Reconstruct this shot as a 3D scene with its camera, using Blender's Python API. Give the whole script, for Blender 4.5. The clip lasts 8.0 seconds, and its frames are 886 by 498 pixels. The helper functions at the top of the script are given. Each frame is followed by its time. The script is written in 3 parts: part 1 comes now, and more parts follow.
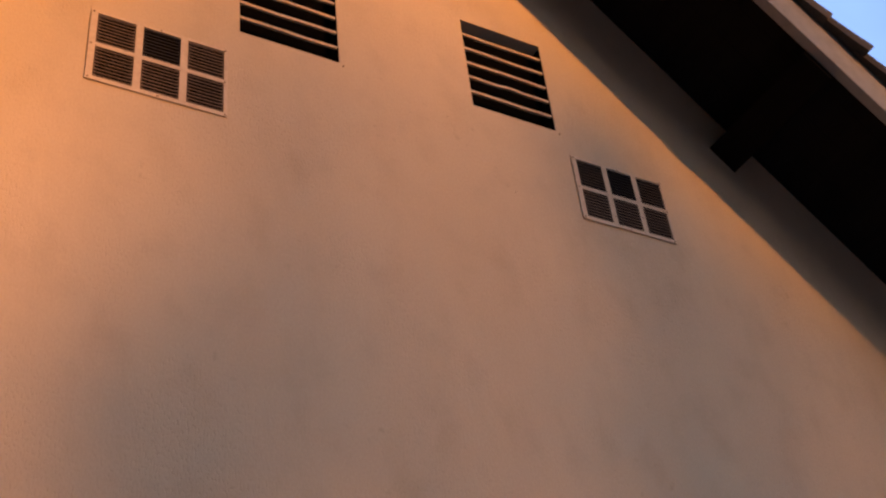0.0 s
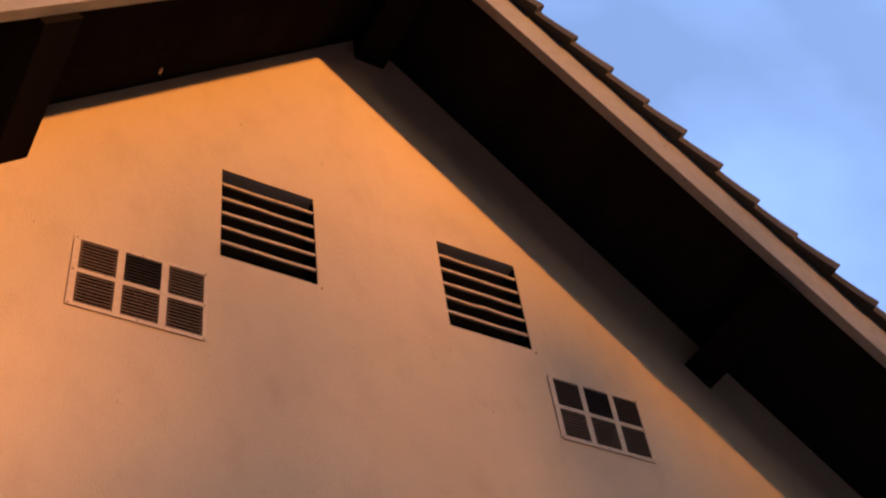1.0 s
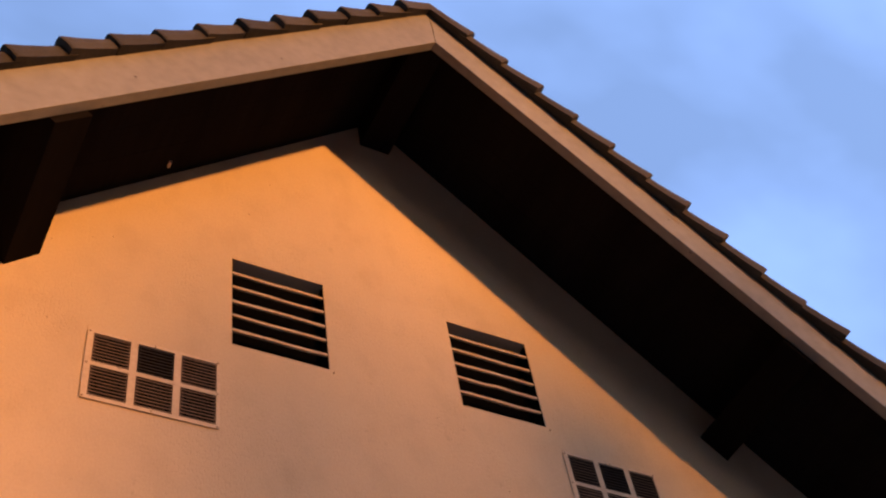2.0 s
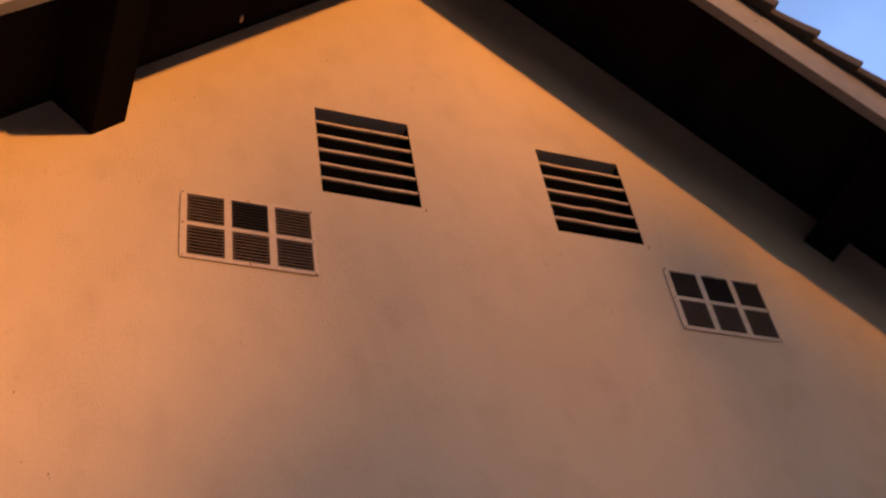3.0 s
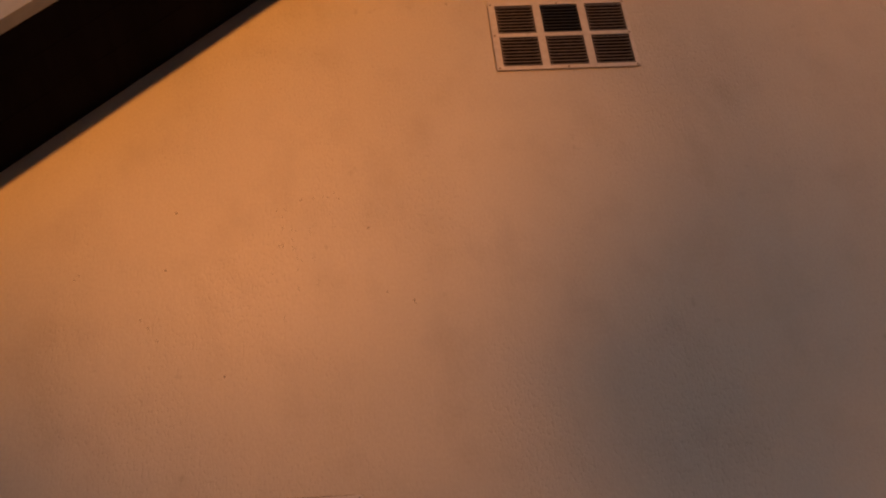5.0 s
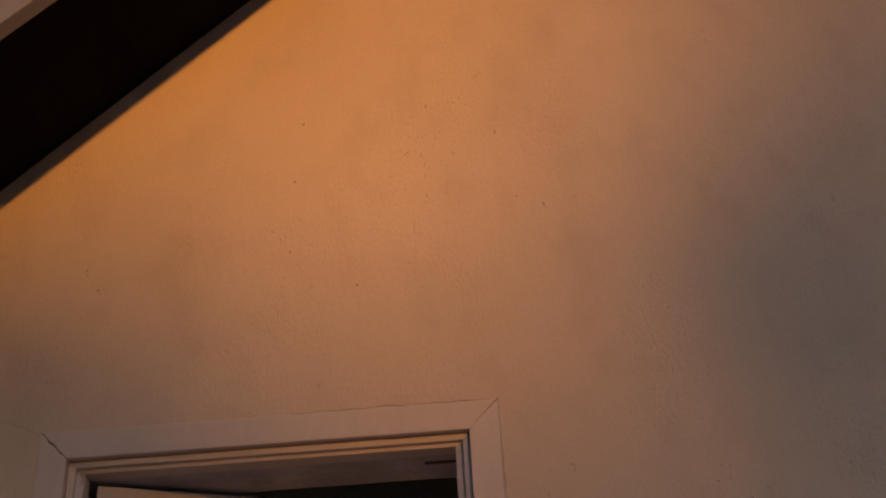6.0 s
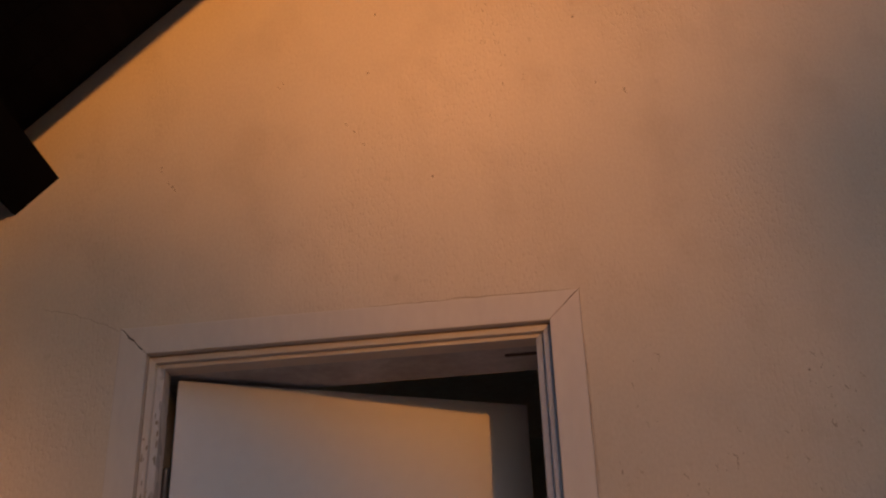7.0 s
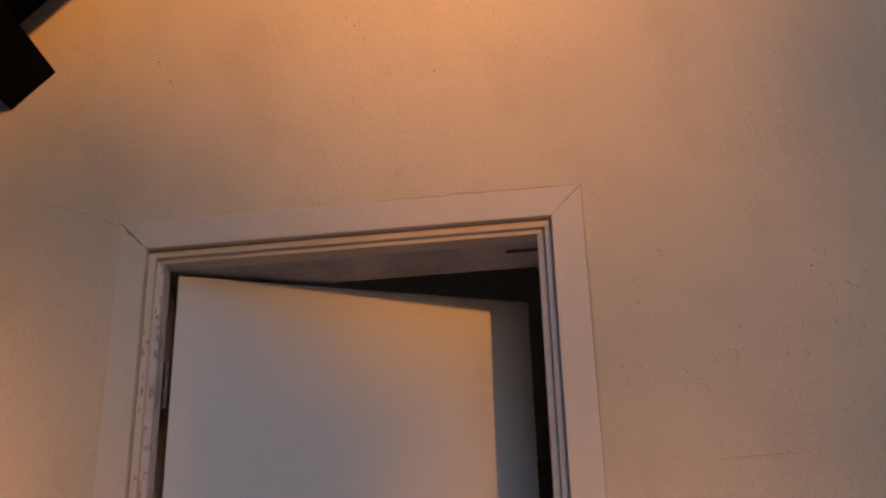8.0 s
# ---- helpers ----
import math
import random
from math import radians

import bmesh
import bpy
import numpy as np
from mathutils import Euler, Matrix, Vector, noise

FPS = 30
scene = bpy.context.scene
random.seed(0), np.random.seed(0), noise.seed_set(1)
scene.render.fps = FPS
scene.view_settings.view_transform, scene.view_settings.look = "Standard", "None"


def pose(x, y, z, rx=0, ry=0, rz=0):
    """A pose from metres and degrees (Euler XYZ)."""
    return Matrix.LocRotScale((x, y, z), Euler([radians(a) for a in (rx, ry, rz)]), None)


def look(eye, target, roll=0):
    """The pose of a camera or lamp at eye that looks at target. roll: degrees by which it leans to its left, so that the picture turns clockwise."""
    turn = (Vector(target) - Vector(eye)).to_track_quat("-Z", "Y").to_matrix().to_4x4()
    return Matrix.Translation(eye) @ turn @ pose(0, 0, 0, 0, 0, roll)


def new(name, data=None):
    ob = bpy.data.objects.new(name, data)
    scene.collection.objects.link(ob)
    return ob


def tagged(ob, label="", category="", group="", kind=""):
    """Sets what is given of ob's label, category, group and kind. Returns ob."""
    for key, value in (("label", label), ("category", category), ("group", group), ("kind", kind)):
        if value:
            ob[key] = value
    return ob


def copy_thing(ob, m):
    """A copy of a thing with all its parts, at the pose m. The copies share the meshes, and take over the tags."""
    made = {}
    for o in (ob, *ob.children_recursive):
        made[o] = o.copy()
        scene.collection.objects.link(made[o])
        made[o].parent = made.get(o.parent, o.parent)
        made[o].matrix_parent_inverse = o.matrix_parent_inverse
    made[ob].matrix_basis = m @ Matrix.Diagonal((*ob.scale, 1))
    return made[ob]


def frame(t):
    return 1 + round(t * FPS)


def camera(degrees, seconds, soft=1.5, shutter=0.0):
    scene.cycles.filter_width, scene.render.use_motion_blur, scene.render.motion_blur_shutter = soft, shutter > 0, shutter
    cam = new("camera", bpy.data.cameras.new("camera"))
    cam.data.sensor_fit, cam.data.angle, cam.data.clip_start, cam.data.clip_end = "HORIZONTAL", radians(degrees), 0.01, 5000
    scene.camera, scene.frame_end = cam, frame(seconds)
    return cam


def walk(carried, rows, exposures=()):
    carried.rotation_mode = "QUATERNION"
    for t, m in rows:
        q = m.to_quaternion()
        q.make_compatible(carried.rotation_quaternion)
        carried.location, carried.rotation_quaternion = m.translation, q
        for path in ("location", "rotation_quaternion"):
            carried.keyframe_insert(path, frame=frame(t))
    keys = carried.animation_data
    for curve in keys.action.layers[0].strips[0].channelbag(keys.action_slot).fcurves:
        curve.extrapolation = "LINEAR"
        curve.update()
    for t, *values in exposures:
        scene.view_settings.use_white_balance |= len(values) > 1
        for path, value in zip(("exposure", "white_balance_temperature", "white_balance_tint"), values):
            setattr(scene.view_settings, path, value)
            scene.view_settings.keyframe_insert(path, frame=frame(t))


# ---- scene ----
cam = camera(40.0, 8.0, soft=2.2, shutter=0.13)
PATH = [
    (0, look((0.941, -2.501, 0.870), (1.799, -1.164, 2.084), -7.09)),
    (0.2, look((0.937, -2.509, 0.879), (1.787, -1.202, 2.131), -6.98)),
    (0.5, look((0.933, -2.524, 0.893), (1.756, -1.260, 2.207), -7.43)),
    (0.7, look((0.922, -2.531, 0.898), (1.741, -1.319, 2.261), -8.16)),
    (1, look((0.907, -2.542, 0.899), (1.718, -1.435, 2.354), -9.74)),
    (1.2, look((0.903, -2.543, 0.896), (1.696, -1.485, 2.396), -10.54)),
    (2.3, look((0.920, -2.571, 0.862), (1.645, -1.531, 2.410), -12.50)),
    (2.5, look((0.935, -2.572, 0.864), (1.641, -1.435, 2.350), -10.92)),
    (2.7, look((0.946, -2.567, 0.867), (1.650, -1.389, 2.322), -10.79)),
    (3, look((0.963, -2.557, 0.866), (1.622, -1.279, 2.256), -10.85)),
    (3.2, look((0.954, -2.542, 0.866), (1.548, -1.184, 2.209), -9.44)),
    (3.3, look((0.955, -2.531, 0.869), (1.507, -1.140, 2.194), -8.86)),
    (3.5, look((0.947, -2.514, 0.867), (1.440, -1.094, 2.187), -9.38)),
    (3.8, look((0.938, -2.507, 0.882), (1.361, -1.026, 2.157), -9.45)),
    (4, look((0.927, -2.508, 0.884), (1.318, -0.991, 2.127), -9.44)),
    (4.3, look((0.946, -2.501, 0.892), (1.278, -0.959, 2.121), -8.86)),
    (4.5, look((0.967, -2.493, 0.902), (1.236, -0.933, 2.124), -8.04)),
    (4.7, look((0.955, -2.493, 0.899), (1.181, -0.925, 2.120), -7.38)),
    (5.8, look((0.959, -2.486, 0.905), (0.930, -0.829, 2.024), -3.46)),
    (6, look((0.956, -2.469, 0.910), (0.895, -0.798, 2.007), -3.39)),
    (6.2, look((0.956, -2.450, 0.908), (0.862, -0.766, 1.982), -3.20)),
    (6.5, look((0.955, -2.416, 0.907), (0.799, -0.721, 1.956), -2.45)),
    (6.8, look((0.956, -2.399, 0.897), (0.770, -0.680, 1.903), -2.39)),
    (7, look((0.954, -2.378, 0.897), (0.750, -0.649, 1.881), -1.94)),
    (7.5, look((0.956, -2.357, 0.887), (0.739, -0.592, 1.803), -2.00)),
    (8, look((0.957, -2.344, 0.877), (0.733, -0.549, 1.731), -1.56)),
]
walk(cam, PATH, exposures=[(0, 0.05, 7350, 4), (1.0, 0.0, 7350, 5), (2.5, -0.02, 7300, 5), (3.5, -0.42, 7200, 3), (4.0, -0.54, 7150, 2), (4.5, -0.70, 7050, 1),
                          (6.0, -0.80, 6850, -3), (6.5, -0.82, 6650, -5), (7.0, -0.60, 6450, -7), (7.5, -0.36, 6250, -9), (8.0, -0.14, 6100, -10)])

# ---- plan, in metres: the gable wall's face is y = 0, x runs along it, the door's sill is z = 0 ----
SLOPE = 0.970            # rise of the roof per metre
RIDGE_X = 2.545
SOFFIT_Z = 5.545         # underside of the roof deck over the wall, at the ridge
RAKE_Y = -0.598          # face of the bargeboards
BARGE_Z = 5.308          # lower edge of the bargeboards at the ridge
GROUND_Z = -0.45
BARGE_SLOPE = 0.965      # the bargeboards and their shingles lie a little flatter than the deck
WALL_T = 0.20
PITCH = math.atan(SLOPE)
SUN_WAY = Vector((-0.254, 0.598, -0.077)).normalized()   # the way the sunlight goes

# ---- world and sun ----
world = bpy.data.worlds.new("dusk_sky")
scene.world = world
world.use_nodes = True
wn, wl = world.node_tree.nodes, world.node_tree.links
wn.clear()
sky = wn.new("ShaderNodeTexSky")
sky.sky_type = "NISHITA"
sky.sun_disc = False
sky.sun_elevation = math.asin(-SUN_WAY.z)
sky.sun_rotation = math.atan2(-SUN_WAY.x, -SUN_WAY.y)
sky.dust_density = 1.2
sky.ozone_density = 1.5
coord = wn.new("ShaderNodeTexCoord")
stretch = wn.new("ShaderNodeMapping")
stretch.inputs["Scale"].default_value = (1.0, 2.2, 2.6)
cloud = wn.new("ShaderNodeTexNoise")
cloud.inputs["Scale"].default_value = 2.6
cloud.inputs["Detail"].default_value = 4.0
cloud.inputs["Roughness"].default_value = 0.45
ramp = wn.new("ShaderNodeValToRGB")
ramp.color_ramp.elements[0].position, ramp.color_ramp.elements[1].position = 0.38, 0.62
ramp.color_ramp.elements[0].color = (0.46, 0.46, 0.46, 1)
ramp.color_ramp.elements[1].color = (0.74, 0.74, 0.74, 1)
mixc = wn.new("ShaderNodeMix")
mixc.data_type = "RGBA"
mixc.inputs["B"].default_value = (2.5, 4.25, 10.0, 1)
back = wn.new("ShaderNodeBackground")
back.inputs["Strength"].default_value = 0.133
# the evening sky grows brighter towards the side where the sun stands
toward = wn.new("ShaderNodeVectorMath")
toward.operation = "DOT_PRODUCT"
toward.inputs[1].default_value = Vector((-SUN_WAY.x, -SUN_WAY.y, 0)).normalized()
glow = wn.new("ShaderNodeMapRange")
glow.inputs["From Min"].default_value, glow.inputs["From Max"].default_value = -1.0, 1.0
glow.inputs["To Min"].default_value, glow.inputs["To Max"].default_value = 1.0, 1.9
lift = wn.new("ShaderNodeVectorMath")
lift.operation = "SCALE"
wout = wn.new("ShaderNodeOutputWorld")
wl.new(coord.outputs["Generated"], stretch.inputs["Vector"])
wl.new(stretch.outputs["Vector"], cloud.inputs["Vector"])
wl.new(cloud.outputs["Fac"], ramp.inputs["Fac"])
wl.new(ramp.outputs["Color"], mixc.inputs["Factor"])
wl.new(sky.outputs["Color"], mixc.inputs["A"])
wl.new(coord.outputs["Generated"], toward.inputs[0])
wl.new(toward.outputs["Value"], glow.inputs["Value"])
wl.new(mixc.outputs["Result"], lift.inputs[0])
wl.new(glow.outputs["Result"], lift.inputs["Scale"])
wl.new(lift.outputs["Vector"], back.inputs["Color"])
wl.new(back.outputs["Background"], wout.inputs["Surface"])

sun_data = bpy.data.lights.new("sun", "SUN")
sun_data.energy = 5.0
sun_data.angle = radians(1.7)
sun_data.color = (1.0, 0.398, 0.112)
sun = new("sun", sun_data)
sun.matrix_world = look((20, -40, 12), Vector((20, -40, 12)) + SUN_WAY)


# ---- materials ----
def material(name, colour, rough=0.8, dark=0.75, scale=3.0, grain=60.0, bump=0.2, stretched=(1, 1, 1), metal=0.0, per_piece=0.0, fleck=0.0, fleck_size=40.0, fine_mix=0.22):
    """Paint or earth with broad blotches, fine grain, relief, and where asked dark flecks and a shade for each piece."""
    m = bpy.data.materials.new(name)
    m.use_nodes = True
    n, l = m.node_tree.nodes, m.node_tree.links
    b = n["Principled BSDF"]
    b.inputs["Roughness"].default_value = rough
    b.inputs["Metallic"].default_value = metal
    b.inputs["Specular IOR Level"].default_value = 0.5 if rough < 0.7 else 0.25 if rough < 0.95 else 0.0
    tc = n.new("ShaderNodeTexCoord")
    mp = n.new("ShaderNodeMapping")
    mp.inputs["Scale"].default_value = stretched
    l.new(tc.outputs["Object"], mp.inputs["Vector"])
    broad = n.new("ShaderNodeTexNoise")
    broad.inputs["Scale"].default_value = scale
    broad.inputs["Detail"].default_value = 5.0
    fine = n.new("ShaderNodeTexNoise")
    fine.inputs["Scale"].default_value = grain
    fine.inputs["Detail"].default_value = 3.0
    for x in (broad, fine):
        l.new(mp.outputs["Vector"], x.inputs["Vector"])
    r1 = n.new("ShaderNodeValToRGB")
    r1.color_ramp.elements[0].position, r1.color_ramp.elements[1].position = 0.3, 0.7
    r1.color_ramp.elements[0].color = (*[c * dark for c in colour], 1)
    r1.color_ramp.elements[1].color = (*colour, 1)
    l.new(broad.outputs["Fac"], r1.inputs["Fac"])
    m2 = n.new("ShaderNodeMix")
    m2.data_type, m2.blend_type = "RGBA", "OVERLAY"
    m2.inputs["Factor"].default_value = fine_mix
    l.new(r1.outputs["Color"], m2.inputs["A"])
    l.new(fine.outputs["Fac"], m2.inputs["B"])
    last = m2.outputs["Result"]
    if per_piece:
        oi = n.new("ShaderNodeObjectInfo")
        mr = n.new("ShaderNodeMapRange")
        mr.inputs["To Min"].default_value, mr.inputs["To Max"].default_value = 1 - per_piece, 1 + per_piece
        l.new(oi.outputs["Random"], mr.inputs["Value"])
        hs = n.new("ShaderNodeHueSaturation")
        l.new(mr.outputs["Result"], hs.inputs["Value"])
        l.new(last, hs.inputs["Color"])
        last = hs.outputs["Color"]
    if fleck:
        vo = n.new("ShaderNodeTexNoise")
        vo.inputs["Scale"].default_value = fleck_size
        vo.inputs["Detail"].default_value = 1.0
        l.new(mp.outputs["Vector"], vo.inputs["Vector"])
        rf = n.new("ShaderNodeValToRGB")
        rf.color_ramp.elements[0].position, rf.color_ramp.elements[1].position = fleck, fleck + 0.025
        rf.color_ramp.elements[0].color = (0, 0, 0, 1)
        rf.color_ramp.elements[1].color = (0.52, 0.52, 0.52, 1)
        l.new(vo.outputs["Fac"], rf.inputs["Fac"])
        mf = n.new("ShaderNodeMix")
        mf.data_type = "RGBA"
        mf.inputs["B"].default_value = (*[c * 0.35 for c in colour], 1)
        l.new(rf.outputs["Color"], mf.inputs["Factor"])
        l.new(last, mf.inputs["A"])
        last = mf.outputs["Result"]
    l.new(last, b.inputs["Base Color"])
    bp = n.new("ShaderNodeBump")
    bp.inputs["Strength"].default_value = bump
    bp.inputs["Distance"].default_value = 0.004
    l.new(fine.outputs["Fac"], bp.inputs["Height"])
    l.new(bp.outputs["Normal"], b.inputs["Normal"])
    return m


def stucco_material(name, colour):
    """Painted stucco: faint broad stains, trowelled grain in patches, and small pits drawn out upward."""
    m = material(name, colour, 0.92, 0.86, 1.6, 150, 0.12, (1.0, 1.0, 0.6), fine_mix=0.10)
    n, l = m.node_tree.nodes, m.node_tree.links
    b = n["Principled BSDF"]
    was = b.inputs["Base Color"].links[0].from_socket
    bump = b.inputs["Normal"].links[0].from_node
    tc = n.new("ShaderNodeTexCoord")

    def noise_at(scale, stretch, detail, lo, hi):
        mp = n.new("ShaderNodeMapping")
        mp.inputs["Scale"].default_value = stretch
        nz = n.new("ShaderNodeTexNoise")
        nz.inputs["Scale"].default_value = scale
        nz.inputs["Detail"].default_value = detail
        mr = n.new("ShaderNodeMapRange")
        mr.interpolation_type = "SMOOTHSTEP"
        mr.inputs["From Min"].default_value, mr.inputs["From Max"].default_value = lo, hi
        l.new(tc.outputs["Object"], mp.inputs["Vector"])
        l.new(mp.outputs["Vector"], nz.inputs["Vector"])
        l.new(nz.outputs["Fac"], mr.inputs["Value"])
        return mr.outputs["Result"]

    def math_of(op, a, b2):
        x = n.new("ShaderNodeMath")
        x.operation = op
        for k, v in enumerate((a, b2)):
            if isinstance(v, float):
                x.inputs[k].default_value = v
            else:
                l.new(v, x.inputs[k])
        return x.outputs[0]

    pits = noise_at(150.0, (1.0, 1.0, 0.45), 2.0, 0.50, 0.72)
    patch = noise_at(3.1, (1.0, 1.0, 0.8), 3.0, 0.42, 0.66)
    pits = math_of("MULTIPLY", pits, patch)
    stain = noise_at(7.0, (1.0, 1.0, 0.7), 6.0, 0.45, 0.75)
    scuff = math_of("MULTIPLY", noise_at(19.0, (1.0, 1.0, 1.0), 4.0, 0.62, 0.74), noise_at(2.3, (1.0, 1.0, 1.0), 1.0, 0.52, 0.62))
    dark = math_of("ADD", math_of("MULTIPLY", pits, 0.09), math_of("ADD", math_of("MULTIPLY", stain, 0.17), math_of("MULTIPLY", scuff, 0.22)))
    mix = n.new("ShaderNodeMix")
    mix.data_type = "RGBA"
    mix.inputs["B"].default_value = (*[c * k for c, k in zip(colour, (0.42, 0.38, 0.36))], 1)
    l.new(dark, mix.inputs["Factor"])
    l.new(was, mix.inputs["A"])
    l.new(mix.outputs["Result"], b.inputs["Base Color"])
    b2 = n.new("ShaderNodeBump")
    b2.inputs["Strength"].default_value = 0.30
    b2.inputs["Distance"].default_value = 0.004
    b2.invert = True
    l.new(pits, b2.inputs["Height"])
    l.new(bump.outputs["Normal"], b2.inputs["Normal"])
    b3 = n.new("ShaderNodeBump")
    b3.inputs["Strength"].default_value = 0.18
    b3.inputs["Distance"].default_value = 0.012
    l.new(noise_at(9.0, (1.0, 1.0, 0.5), 4.0, 0.2, 0.8), b3.inputs["Height"])
    l.new(b2.outputs["Normal"], b3.inputs["Normal"])
    l.new(b3.outputs["Normal"], b.inputs["Normal"])
    return m


STUCCO = stucco_material("cream_stucco", (0.62, 0.468, 0.305))
TRIM = material("painted_trim", (0.59, 0.465, 0.335), 0.78, 0.95, 5, 50, 0.1, (1, 1, 0.4), fine_mix=0.08)
BARGE = material("bargeboard_paint", (0.275, 0.255, 0.215), 0.75, 0.82, 4, 40, 0.25, (0.5, 1, 0.5), fleck=0.80)
FRAME_GREY = material("grey_frame_right", (0.36, 0.33, 0.30), 0.6, 0.85, 6, 60, 0.15)
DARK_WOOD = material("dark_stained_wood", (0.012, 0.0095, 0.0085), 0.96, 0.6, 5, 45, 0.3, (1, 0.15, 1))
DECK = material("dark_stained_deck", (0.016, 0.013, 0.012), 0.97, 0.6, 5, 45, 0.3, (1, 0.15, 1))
TILE = material("brown_roof_shingle", (0.076, 0.066, 0.051), 0.92, 0.6, 9, 90, 0.5, per_piece=0.25)
DOOR_PAINT = material("door_paint", (0.64, 0.52, 0.40), 0.6, 0.97, 1.2, 35, 0.04, fine_mix=0.05)
# near-black that stands for shade in vents and slots; also the roof underlay
SHADE_AND_UNDERLAY = material("shade_and_underlay_black", (0.004, 0.0035, 0.003), 1.0, 0.6, 20, 150, 0.3)
GRILLE = material("grille_paint", (0.62, 0.475, 0.325), 0.8, 0.9, 9, 60, 0.15, fleck=0.72)
CHIPPED = material("chipped_trim_paint", (0.62, 0.50, 0.38), 0.65, 0.8, 8, 60, 0.5, (1, 1, 0.45), fleck=0.57, fleck_size=38)
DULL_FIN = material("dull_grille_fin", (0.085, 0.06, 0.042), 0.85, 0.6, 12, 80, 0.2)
DARKEST_FIN = material("darkest_grille_fin", (0.03, 0.022, 0.017), 0.85, 0.6, 12, 80, 0.2)
# fin brown darker than the plate, with the blades' shade painted in
GRILLE_FIN = material("shaded_grille_fin", (0.15, 0.10, 0.065), 0.85, 0.7, 12, 80, 0.2)
STEEL = material("tarnished_steel", (0.16, 0.12, 0.09), 0.5, 0.6, 20, 90, 0.2, metal=0.7)
CONCRETE = material("old_concrete", (0.30, 0.285, 0.26), 0.9, 0.75, 1.2, 40, 0.4)
EARTH = material("dry_ground", (0.075, 0.06, 0.04), 0.95, 0.6, 0.6, 14, 0.5)
PLASTER = material("interior_plaster", (0.78, 0.64, 0.44), 0.9, 0.8, 1.5, 40, 0.1)
HEAD_PAINT = material("grimy_head_paint", (0.50, 0.44, 0.38), 0.8, 0.6, 6, 50, 0.15)
CARCASS = material("brown_wood", (0.42, 0.31, 0.19), 0.6, 0.7, 3, 40, 0.15, (1, 1, 0.2))
CRACK = material("crack_dirt", (0.34, 0.245, 0.16), 0.95, 0.7, 30, 90, 0.1)
RUST = material("painted_rust", (0.33, 0.22, 0.14), 0.8, 0.6, 40, 120, 0.3)
# near-black for the shaded side reveals of the vents
REVEAL_SHADE = material("vent_reveal_shade", (0.02, 0.015, 0.012), 0.95, 0.7, 12, 60, 0.2)
BARK = material("bark", (0.12, 0.085, 0.06), 0.95, 0.6, 6, 30, 0.6, (1, 1, 0.3))
LEAF = material("leaf", (0.06, 0.10, 0.03), 0.7, 0.6, 3, 30, 0.1)


# ---- mesh helpers ----
def mesh_object(name, bm, mat, parent=None, label=""):
    bmesh.ops.recalc_face_normals(bm, faces=bm.faces)
    me = bpy.data.meshes.new(name)
    bm.to_mesh(me)
    bm.free()
    me.materials.append(mat)
    ob = new(name, me)
    if parent:
        ob.parent = parent
    if label:
        ob["label"] = label
    return ob


part = mesh_object


def box(bm, lo, hi, bevel=0.0):
    made = bmesh.ops.create_cube(bm, size=1)["verts"]
    for v in made:
        v.co = Vector([lo[i] + (v.co[i] + 0.5) * (hi[i] - lo[i]) for i in range(3)])
    if bevel:
        edges = list({e for v in made for e in v.link_edges})
        bmesh.ops.bevel(bm, geom=edges, offset=bevel, segments=2, affect="EDGES", profile=0.6)
    return made


def box_mesh(lo, hi, bevel=0.0):
    bm = bmesh.new()
    box(bm, lo, hi, bevel)
    return bm


def prism(profile, y0, y1, bevel=0.0):
    """A solid with the outline profile [(x, z), ...] from y0 to y1."""
    bm = bmesh.new()
    a = [bm.verts.new((x, y0, z)) for x, z in profile]
    b = [bm.verts.new((x, y1, z)) for x, z in profile]
    k = len(a)
    bm.faces.new(a)
    bm.faces.new(b[::-1])
    for i in range(k):
        bm.faces.new((a[i], b[i], b[(i + 1) % k], a[(i + 1) % k]))
    if bevel:
        bmesh.ops.recalc_face_normals(bm, faces=bm.faces)
        bmesh.ops.bevel(bm, geom=list(bm.edges), offset=bevel, segments=2, affect="EDGES", profile=0.6)
    return bm


def sheet_with_holes(outer, holes, y0, y1):
    """An upright slab with openings that go through it."""
    bm = bmesh.new()
    edges = []
    for loop in (outer, *holes):
        vs = [bm.verts.new((x, y0, z)) for x, z in loop]
        edges += [bm.edges.new((vs[i], vs[(i + 1) % len(vs)])) for i in range(len(vs))]
    bmesh.ops.triangle_fill(bm, use_beauty=True, use_dissolve=False, edges=edges)
    made = bmesh.ops.extrude_face_region(bm, geom=list(bm.faces))
    for v in made["geom"]:
        if isinstance(v, bmesh.types.BMVert):
            v.co.y = y1
    return bm


def rect(x0, x1, z0, z1):
    return [(x0, z0), (x1, z0), (x1, z1), (x0, z1)]


def empty(name, label, category, group="", kind=""):
    return tagged(new(name), label, category, group, kind)


def soffit(x):
    return SOFFIT_Z - SLOPE * abs(x - RIDGE_X)


# ---- ground ----
bm = bmesh.new()
bmesh.ops.create_grid(bm, x_segments=40, y_segments=40, size=1500)
for v in bm.verts:
    v.co.z = GROUND_Z
tagged(mesh_object("ground", bm, EARTH), "dry bare brown earth round the house", "ground", kind="structure")
tagged(mesh_object("pavement", box_mesh((-4, -5, GROUND_Z - 0.1), (9, 0, GROUND_Z + 0.02)), CONCRETE),
       "worn pale concrete yard along the house wall", "pavement", kind="structure")

